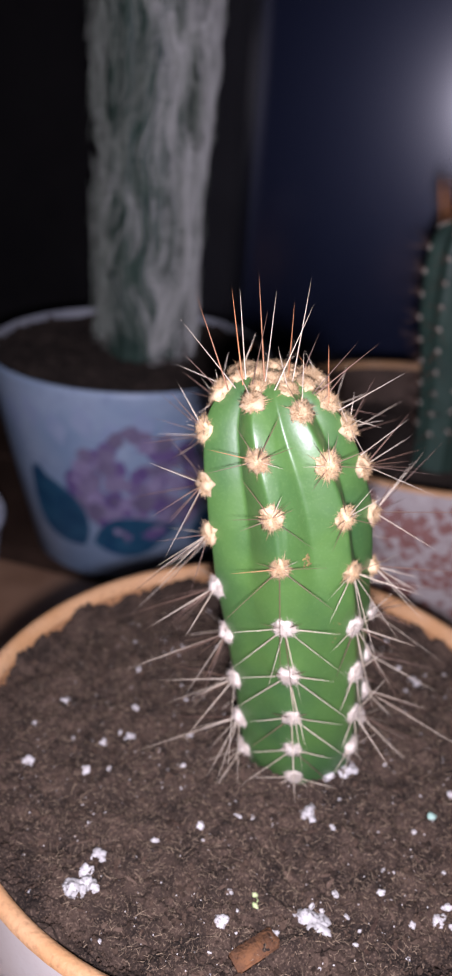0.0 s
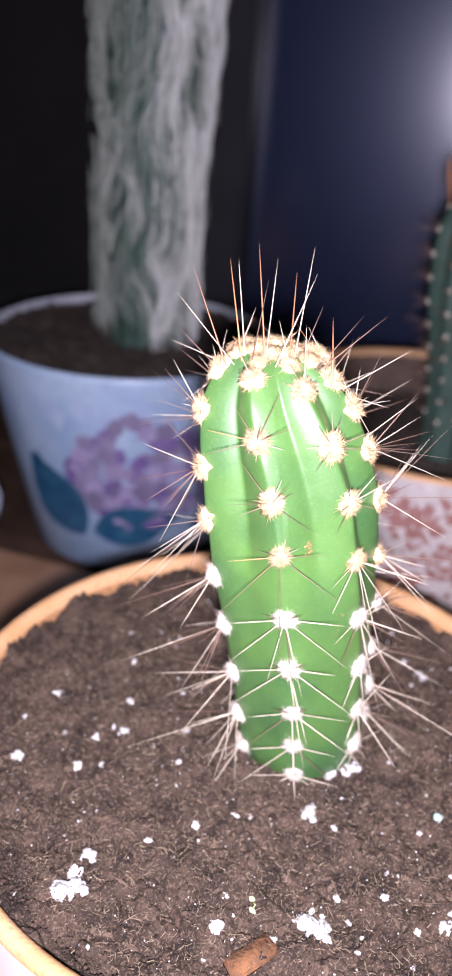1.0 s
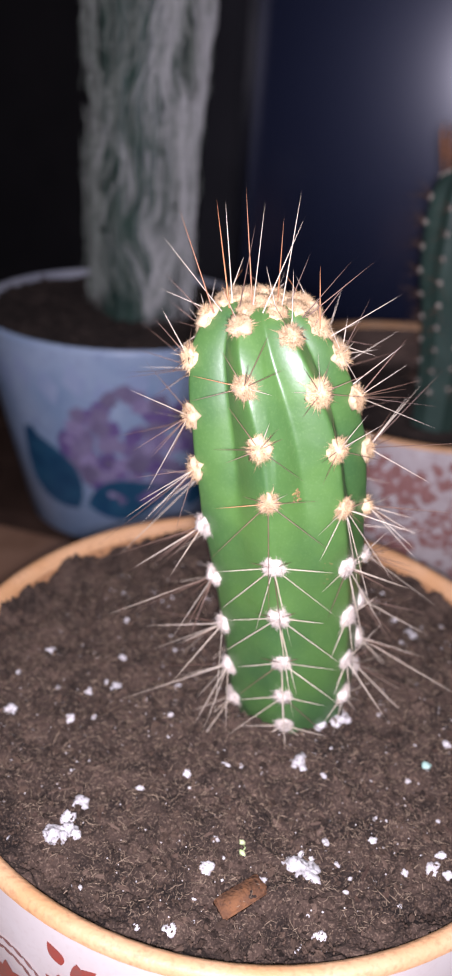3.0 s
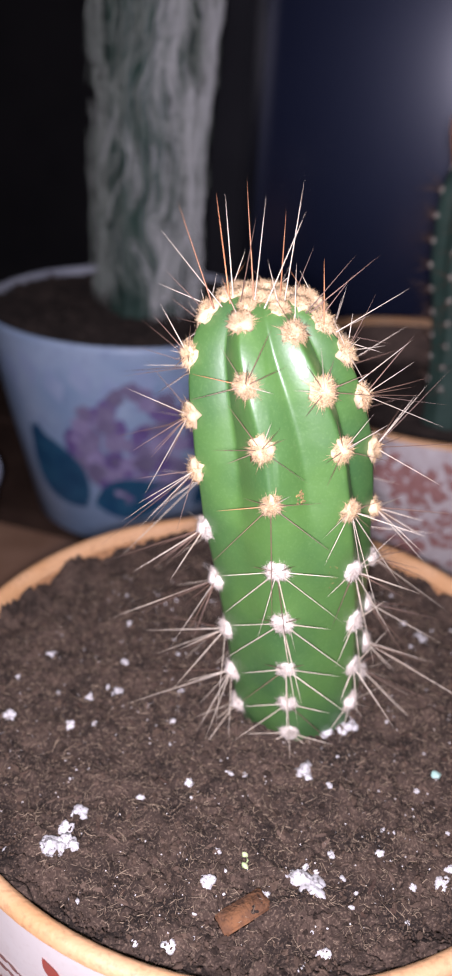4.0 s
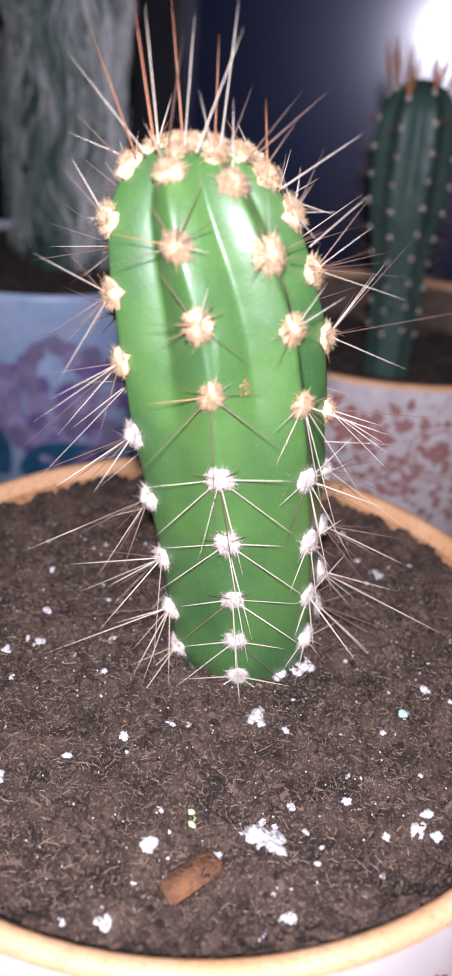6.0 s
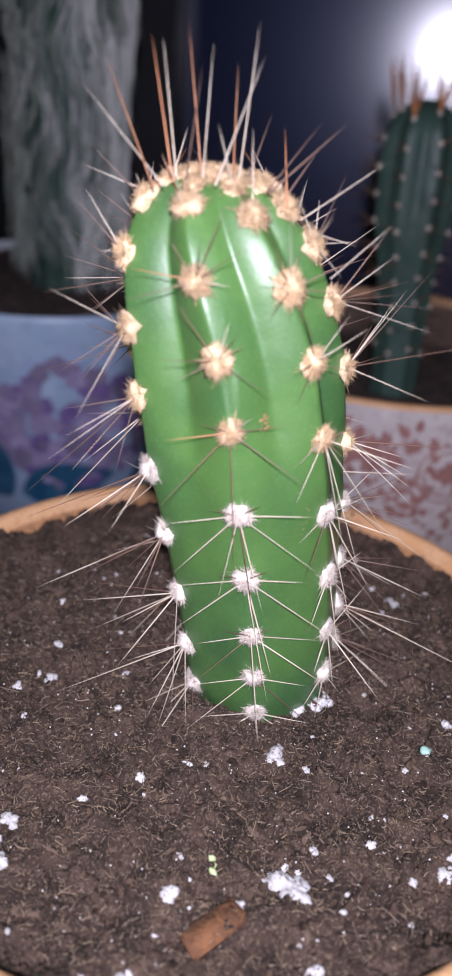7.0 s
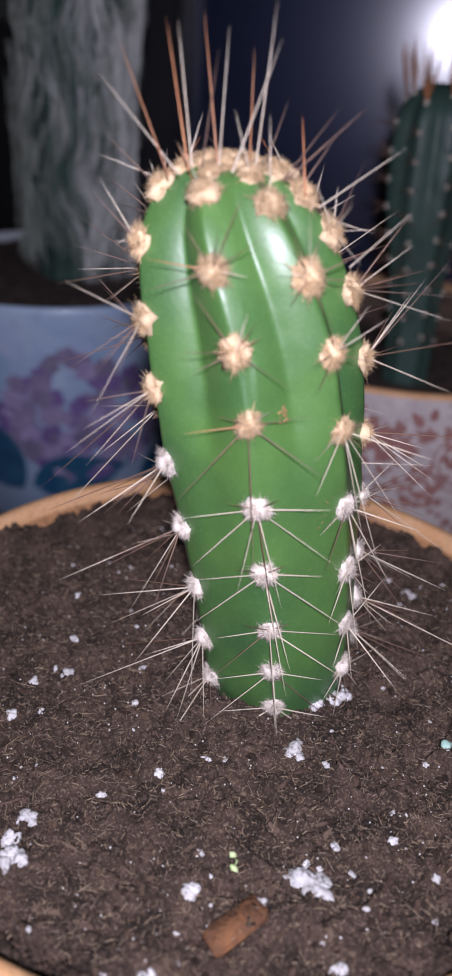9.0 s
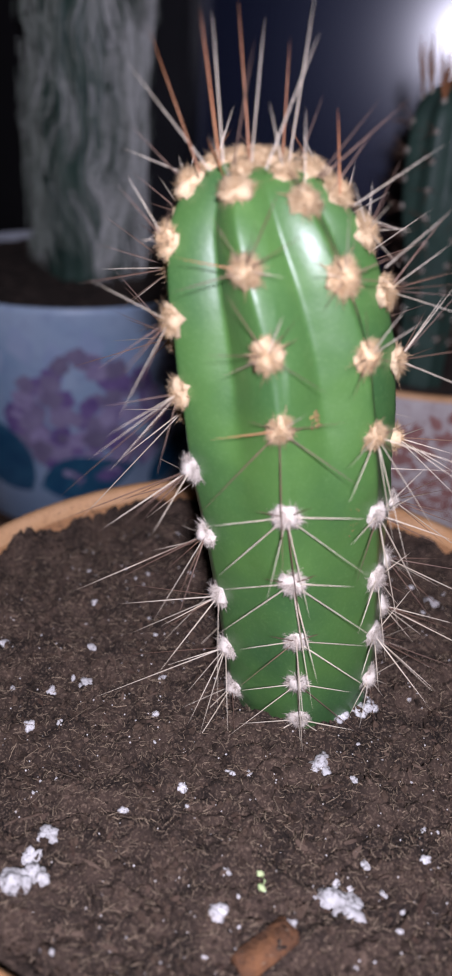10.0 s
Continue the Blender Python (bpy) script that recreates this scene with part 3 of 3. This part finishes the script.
# the long spines of the crown, in millimetres: root and tip across and up
LONG_RED = [(-17.1, 247.3, -26.0, 267.3), (-13.9, 248.2, -17.8, 270.3), (-9.0, 248.6, -12.5, 272.3), (-3.5, 248.5, -3.7, 267.0), (6.3, 244.7, 5.0, 257.5), (-12.6, 245.1, -16.3, 251.9)]
LONG_PALE = [(-15.5, 247.6, -29.0, 262.8), (-13.4, 248.9, -16.3, 270.1), (-8.8, 249.1, -8.5, 269.8), (-2.5, 248.3, -0.9, 273.4), (-6.6, 248.5, 0.1, 268.3), (-3.8, 248.8, -6.8, 258.3), (0.0, 244.9, -0.8, 257.6), (-14.4, 244.2, -30.6, 249.1), (9.1, 242.9, 23.2, 253.4), (14.8, 233.9, 24.8, 243.8), (10.2, 241.0, 20.1, 238.4)]
LONG_DARK = [(-11.7, 248.7, -9.7, 266.5), (2.1, 247.3, 11.4, 259.4), (2.7, 247.7, 16.0, 259.9), (4.8, 244.9, 11.3, 255.0), (-19.0, 244.0, -29.0, 253.2), (-0.7, 248.8, 2.6, 259.6)]
for mat, rows in ((SPINE_RED, LONG_RED), (SPINE_PALE, LONG_PALE), (SPINE_DARK, LONG_DARK)):
    for x0, z0, x1, z1 in rows:
        depth = rng.uniform(-0.004, 0.006) - 0.006
        root = Vector((x0 / 1000, depth - 0.002, z0 / 1000))
        tip = Vector((x1 / 1000, depth + rng.uniform(-0.004, 0.004), z1 / 1000))
        add_spine(crown, root, tip - root, (tip - root).length, 0.00018 if mat is SPINE_RED else 0.00013, mat, rng)

bm = bmesh.new()
for _ in range(26):
    phi, z = radians(14) + rng.gauss(0, 0.028), 0.2090 + rng.gauss(0, 0.0008)
    p = stem.surface(stem.row(z), phi)
    s = rng.uniform(0.00015, 0.00045)
    bmesh.ops.create_icosphere(bm, subdivisions=1, radius=s, matrix=Matrix.Translation(p) @ Matrix.Diagonal((1, 0.5, 1, 1)))
part("scar", bm, SCAR, cactus, "small corky yellow-brown scar")
bm = bmesh.new()
for _ in range(14):
    p = stem.surface(stem.row(0.1872 + rng.gauss(0, 0.0012)), radians(33) + rng.gauss(0, 0.035))
    bmesh.ops.create_icosphere(bm, subdivisions=1, radius=rng.uniform(0.00008, 0.00020), matrix=Matrix.Translation(p))
part("scar", bm, SCAR, cactus, "cluster of tiny corky dots")

# ---- the rear ribbed cactus ----
far = thing("columnar_cactus", (0.0915, 0.245, 0), "dark blue-green cactus with orange spines at its crown", "cactus")
FAR_STEM = Stem([(0.105, 0.004, 0.0120), (0.135, 0.0035, 0.0125), (0.160, 0.0025, 0.0135), (0.183, 0.001, 0.0152), (0.205, 0.0, 0.0192), (0.228, -0.0005, 0.0200), (0.243, -0.001, 0.0185), (0.251, -0.001, 0.0135), (0.255, -0.001, 0.0075), (0.2565, -0.001, 0.003)], 8, 0.2, [(0.1, 0.12), (0.26, 0.2)])
part("stem", FAR_STEM.mesh(96), SKIN_FAR, far)
for k in range(8):
    for n in range(10):
        z = 0.2520 - 0.0120 * n - 0.003 * (k % 2)
        ob, here, out, up = add_areole(far, FAR_STEM, z, k, 0.0016, True, rng)
        side = up.cross(out)
        for _ in range(5 if n else 10):
            if n:
                way = out * rng.uniform(0.5, 1) + side * rng.uniform(-1, 1) + up * rng.uniform(-0.6, 0.8)
                add_spine(ob, here, way, rng.uniform(0.008, 0.016), 0.00017, SPINE_DARK, rng)
            else:
                way = out * 0.4 + side * rng.uniform(-0.5, 0.5) + Vector((0, 0, 1))
                add_spine(ob, here, way, rng.uniform(0.014, 0.027), 0.00036, SPINE_RED, rng)

# ---- the woolly column in the blue pot ----
woolly = thing("woolly_cactus", (-0.0875, 0.348, 0), "tall columnar cactus wrapped in white woolly hair", "cactus")
column = Stem([(0.13, 0, 0.025), (0.16, 0, 0.026), (0.22, 0.0, 0.0265), (0.28, 0.0012, 0.0275), (0.35, 0.003, 0.030), (0.44, 0.003, 0.031), (0.50, 0.003, 0.028), (0.525, 0.003, 0.020), (0.535, 0.003, 0.008)], 13, 0.0, [(0.1, 0.08), (0.6, 0.08)])
part("stem", column.mesh(104), SKIN_FAR, woolly, "grey-green stem")
rng = random.Random(5)


def flow(phi, z):
    """How far the wool sweeps aside at a place on the column."""
    here = Vector((math.sin(phi) * 1.1, math.cos(phi) * 1.1, z * 17))
    return 0.55 * noise.noise(here) + 0.22 * noise.noise(here * 2.3 + Vector((3, 1, 8)))


for layer, (count, mat, name) in enumerate(((6500, HAIR_DULL, "underwool"), (8000, HAIR, "wool"))):
    bm = bmesh.new()
    for _ in range(count):
        phi, z = rng.uniform(0, math.tau), rng.uniform(0.158, 0.55)
        lock = noise.noise(Vector((math.sin(phi) * 2.6, math.cos(phi) * 2.6, z * 15))) + 0.6 * noise.noise(Vector((math.sin(phi) * 7, math.cos(phi) * 7, z * 24)))
        if layer and lock + 0.55 * math.sin(phi) < 0.12 + 0.18 * rng.random():
            continue
        ring = column.row(min(z, 0.525))
        puff = 0.0012 * noise.noise(Vector((math.sin(phi) * 1.5, math.cos(phi) * 1.5, z * 30)))
        depth = ring[2] + 0.0025 + puff + (rng.uniform(0.0025, 0.0060) + 0.0030 * max(0.0, lock) if layer else 0.0085 * rng.random() ** 2.2)
        length = rng.uniform(0.012, 0.032) if layer else rng.uniform(0.008, 0.020)
        stray = rng.uniform(-0.12, 0.12)
        pts = []
        for i in range(8):
            f = i / 7
            down = z - length * f
            a = phi + flow(phi, down) + stray * f
            r = depth + 0.0016 * noise.noise(Vector((phi * 3, 2, down * 90)))
            pts.append(Vector((ring[1] + r * math.sin(a), -r * math.cos(a), down)))
        strand(bm, pts, [0.00022] * 6 + [0.00015, 0], 3)
    tagged(part(name, bm, mat, woolly, "white curly hair" if layer else "grey-green matted hair"), kind="stuff")

# ---- a grey pot at the table's side ----
grey = thing("plastic_pot", (-0.1970, 0.195, 0), "pale grey plastic pot with a rolled lip", "flower pot")
part("body", lathe([(0, 0), (0.038, 0), (0.04, 0.003), (0.050, 0.075), (0.050, 0.08)], 64), PLASTIC, grey)
part("lip", lathe([(0.050, 0.078), (0.0525, 0.079), (0.053, 0.083), (0.0515, 0.086), (0.049, 0.084), (0.047, 0.06), (0.04, 0.01), (0, 0.01)], 64), PLASTIC, grey)

# ---- what lies on the soil ----
GRAINS = [(-0.0397, -0.0031, 1.6), (-0.0624, 0.0101, 1.4), (-0.0672, -0.0167, 1.4), (0.0509, 0.0342, 2.6), (-0.04, 0.0093, 1.3), (-0.0476, -0.0054, 1.1), (-0.0503, -0.0174, 1.2), (-0.0229, -0.0128, 0.9), (-0.0223, -0.0754, 0.9), (0.0262, -0.011, 1.5), (0.0262, -0.0067, 2.0), (0.024, -0.013, 1.9), (0.0187, -0.0135, 1.7), (0.009, -0.015, 1.1), (0.0465, 0.041, 1.2), (-0.045, -0.057, 2.7), (-0.042, -0.055, 2.0), (-0.04, -0.056, 1.5), (-0.043, -0.051, 1.7), (-0.041, -0.046, 1.7), (-0.04, -0.04, 1.1), (-0.027, -0.039, 1.1), (-0.009, -0.061, 1.7), (0.004, -0.062, 1.5), (0.013, -0.027, 2.6), (-0.002, -0.029, 1.0), (-0.006, -0.029, 0.9), (0.0132, -0.0530, 3.4), (0.0140, -0.0575, 3.6), (0.017, -0.073, 1.8)]
GRAINS_MORE = [(0.014, -0.078, 1.9), (0.018, -0.077, 1.7), (-0.015, -0.076, 1.5), (-0.037, -0.068, 1.3), (0.02, -0.049, 1.2), (-0.007, -0.053, 0.8), (0.022, -0.055, 0.7), (0.044, -0.055, 1.9), (0.046, -0.052, 1.1), (0.054, -0.016, 1.2), (0.047, -0.057, 1.0), (0.043, -0.066, 0.7), (-0.055, -0.058, 1.0), (-0.016, -0.034, 0.9), (0.042, -0.028, 0.7)]


def perlite_mesh(seed):
    """A puffed granule: several knobs grown together, broken and pitted, of about unit radius."""
    rng = random.Random(seed + 40)
    knobs = [Vector((rng.gauss(0, 1), rng.gauss(0, 1), rng.uniform(0, 0.8))).normalized() for _ in range(rng.randint(4, 7))]
    flat = Vector((1.0, rng.uniform(0.6, 0.9), rng.uniform(0.5, 0.75)))
    shift = Vector((seed * 3.1, 1.7, -seed))
    bm = bmesh.new()
    bmesh.ops.create_icosphere(bm, subdivisions=4, radius=1)
    for v in bm.verts:
        n = v.co.normalized()
        d = 0.55 + 0.45 * max(math.exp(5 * (n.dot(k) - 1)) for k in knobs)
        d += 0.16 * noise.noise(n * 3 + shift) + 0.12 * noise.noise(n * 8 + shift) + 0.05 * noise.noise(n * 18 + shift)
        v.co = n * d * flat
    return mesh_of(bm, "perlite_grain", PERLITE)


LUMPS = [perlite_mesh(n) for n in range(10)]
rng = random.Random(8)
spread = []
while len(spread) < 150:
    q, r = rng.uniform(0, math.tau), POT_R * math.sqrt(rng.random()) * 0.92
    spread.append((r * math.cos(q), r * math.sin(q), 0.22 + 0.75 * rng.random() ** 2))
for x, y, size in [(x, y, 1.15 * size) for x, y, size in GRAINS + GRAINS_MORE] + spread:
    ob = new("perlite_grain", rng.choice(LUMPS))
    s = 1.3 * size / 1000
    ob.matrix_basis = pose(x, y, SOIL_Z + ground(x, y) + rng.uniform(-0.15, 0.25) * s, rng.uniform(-20, 20), rng.uniform(-20, 20), rng.uniform(0, 360)) @ Matrix.Diagonal((s, s, s, 1))
    tagged(ob, "white porous perlite grain lying on the peat", "perlite", "perlite on the soil")

bm = bmesh.new()
box(bm, (-0.0060, -0.0026, -0.0008), (0.0060, 0.0026, 0.0008), 0.0004)
bmesh.ops.subdivide_edges(bm, edges=bm.edges[:], cuts=3)
for v in bm.verts:
    v.co += Vector((noise.noise(v.co * 500), noise.noise(v.co * 500 + Vector((9, 0, 0))), noise.noise(v.co * 400))) * 0.0006
chip = part("bark_chip", bm, BARK)
chip.matrix_basis = pose(-0.0004, -0.0667, SOIL_Z + ground(0.0, -0.0665) + 0.0011, 4, -3, 38)
tagged(chip, "reddish brown bark chip lying on the soil", "bark chip")

bm = lump(3, (0.0012, 0.0010, 0.0009), 0.6, 2)
ob = part("mint_grain", bm, MINT)
ob.location = (0.0471, -0.0246, SOIL_Z + ground(0.0471, -0.0246) + 0.0004)
tagged(ob, "small mint green grain on the soil", "grain")

sprout = thing("sprout", (-0.0007, -0.0540, SOIL_Z + ground(-0.0007, -0.054)), "tiny pale green sprout in the soil", "seedling")
for dx, dy, turn in ((0.0, 0.0016, 20), (0.0002, -0.0014, -30)):
    bm = lump(dx * 1e4 + 2, (0.0009, 0.0007, 0.0005), 0.4, 2)
    bm.transform(pose(dx, dy, 0.0006, 0, 20, turn))
    part("seed_leaf", bm, SPROUT, sprout)
bm = bmesh.new()
strand(bm, [Vector((0, -0.0012, 0.0003)), Vector((0.0008, 0, 0.0007)), Vector((0, 0.0014, 0.0004))], [0.0002, 0.0002, 0.0001])
part("stalk", bm, SPROUT, sprout)

dust = bmesh.new()
bm = dust
for _ in range(900):
    q, r = rng.uniform(0, math.tau), (POT_R - 0.007) * math.sqrt(rng.random())
    x, y = r * math.cos(q), r * math.sin(q)
    s = rng.uniform(0.00008, 0.00024)
    bmesh.ops.create_icosphere(bm, subdivisions=1, radius=s, matrix=pose(x, y, SOIL_Z + ground(x, y) + 0.5 * s))
tagged(part("perlite_dust", bm, DUST), "fine white perlite dust over the soil", "perlite", "", "stuff")

bm = bmesh.new()
for _ in range(15000):
    q, r = rng.uniform(0, math.tau), (POT_R - 0.007) * math.sqrt(rng.random())
    x, y = r * math.cos(q), r * math.sin(q)
    turn, length = rng.uniform(0, math.tau), rng.uniform(0.0007, 0.0026) * (1 if rng.random() < 0.95 else 2.6)
    base = Vector((x, y, SOIL_Z + ground(x, y) + 0.0002))
    way = Vector((math.cos(turn), math.sin(turn), rng.uniform(-0.1, 0.25)))
    bow = Vector((-way.y, way.x, 0.3)) * rng.uniform(-0.2, 0.2) * length
    strand(bm, [base, base + way * length * 0.5 + bow, base + way * length], [rng.uniform(0.00005, 0.00013)] * 2 + [0], 3)
tagged(part("peat_fibres", bm, FIBRE), "light brown peat fibres scattered over the soil", "fibres", "", "stuff")

bm = bmesh.new()
for _ in range(420):
    q, r = rng.uniform(0, math.tau), (POT_R - 0.008) * math.sqrt(rng.random())
    x, y = r * math.cos(q), r * math.sin(q)
    flake = lump(rng.uniform(0, 60), (rng.uniform(0.0006, 0.0019), rng.uniform(0.0003, 0.0006), 0.0003), 0.7, 2, 2.0)
    flake.transform(pose(x, y, SOIL_Z + ground(x, y) + 0.0002, rng.uniform(-35, 35), rng.uniform(-25, 25), rng.uniform(0, 360)))
    me = bpy.data.meshes.new("flake")
    flake.to_mesh(me)
    flake.free()
    bm.from_mesh(me)
    bpy.data.meshes.remove(me)
tagged(part("bark_shreds", bm, SHRED, None, "", False), "small brown bark shreds mixed into the soil", "bark", "", "stuff")

# crumbs of three sizes, as one loose layer
seeds = []
for n in range(8):
    b = lump(n + 20, (1, 0.75, 0.55), 1.0, 1 if n < 5 else 2, 2.2)
    b.verts.ensure_lookup_table()
    b.verts.index_update()
    seeds.append((np.array([v.co[:] for v in b.verts]), np.array([[v.index for v in f.verts] for f in b.faces])))
    b.free()
stack_v, stack_f, first = [], [], 0
for n in range(14000):
    q, r = rng.uniform(0, math.tau), (POT_R - 0.0062) * math.sqrt(rng.random())
    x, y = r * math.cos(q), r * math.sin(q)
    s = 0.00018 + 0.00042 * rng.random() ** 2 if n > 700 else rng.uniform(0.0005, 0.0012)
    vs, fs = seeds[rng.randrange(5) if n > 700 else 5 + n % 3]
    turn = np.array(Euler((rng.uniform(0, 6), rng.uniform(0, 6), rng.uniform(0, 6))).to_matrix())
    stack_v.append(vs @ turn.T * s + (x, y, SOIL_Z + ground(x, y) + 0.2 * s + edge_lift(x, y, POT_R - 0.0058)))
    stack_f.append(fs + first)
    first += len(vs)
for n in range(1500):
    q = rng.uniform(0, math.tau)
    climb = rng.random() ** 1.6 * (0.55 + 0.9 * noise.noise(Vector((math.cos(q) * 4, math.sin(q) * 4, 2))))
    if climb < 0:
        continue
    r = POT_R - 0.0068 + 0.0026 * climb
    vs, fs = seeds[rng.randrange(5)]
    turn = np.array(Euler((rng.uniform(0, 6), rng.uniform(0, 6), rng.uniform(0, 6))).to_matrix())
    stack_v.append(vs @ turn.T * rng.uniform(0.00015, 0.00050) + (r * math.cos(q) - 0.0012, r * math.sin(q) - 0.0012, POT_H - 0.0085 + 0.0085 * min(climb, 0.98)))
    stack_f.append(fs + first)
    first += len(vs)
me = bpy.data.meshes.new("soil_crumbs")
me.from_pydata(np.concatenate(stack_v).tolist(), [], np.concatenate(stack_f).tolist())
me.materials.append(CRUMB)
tagged(new("soil_crumbs", me), "loose dark crumbs over the potting soil", "soil", "", "stuff")
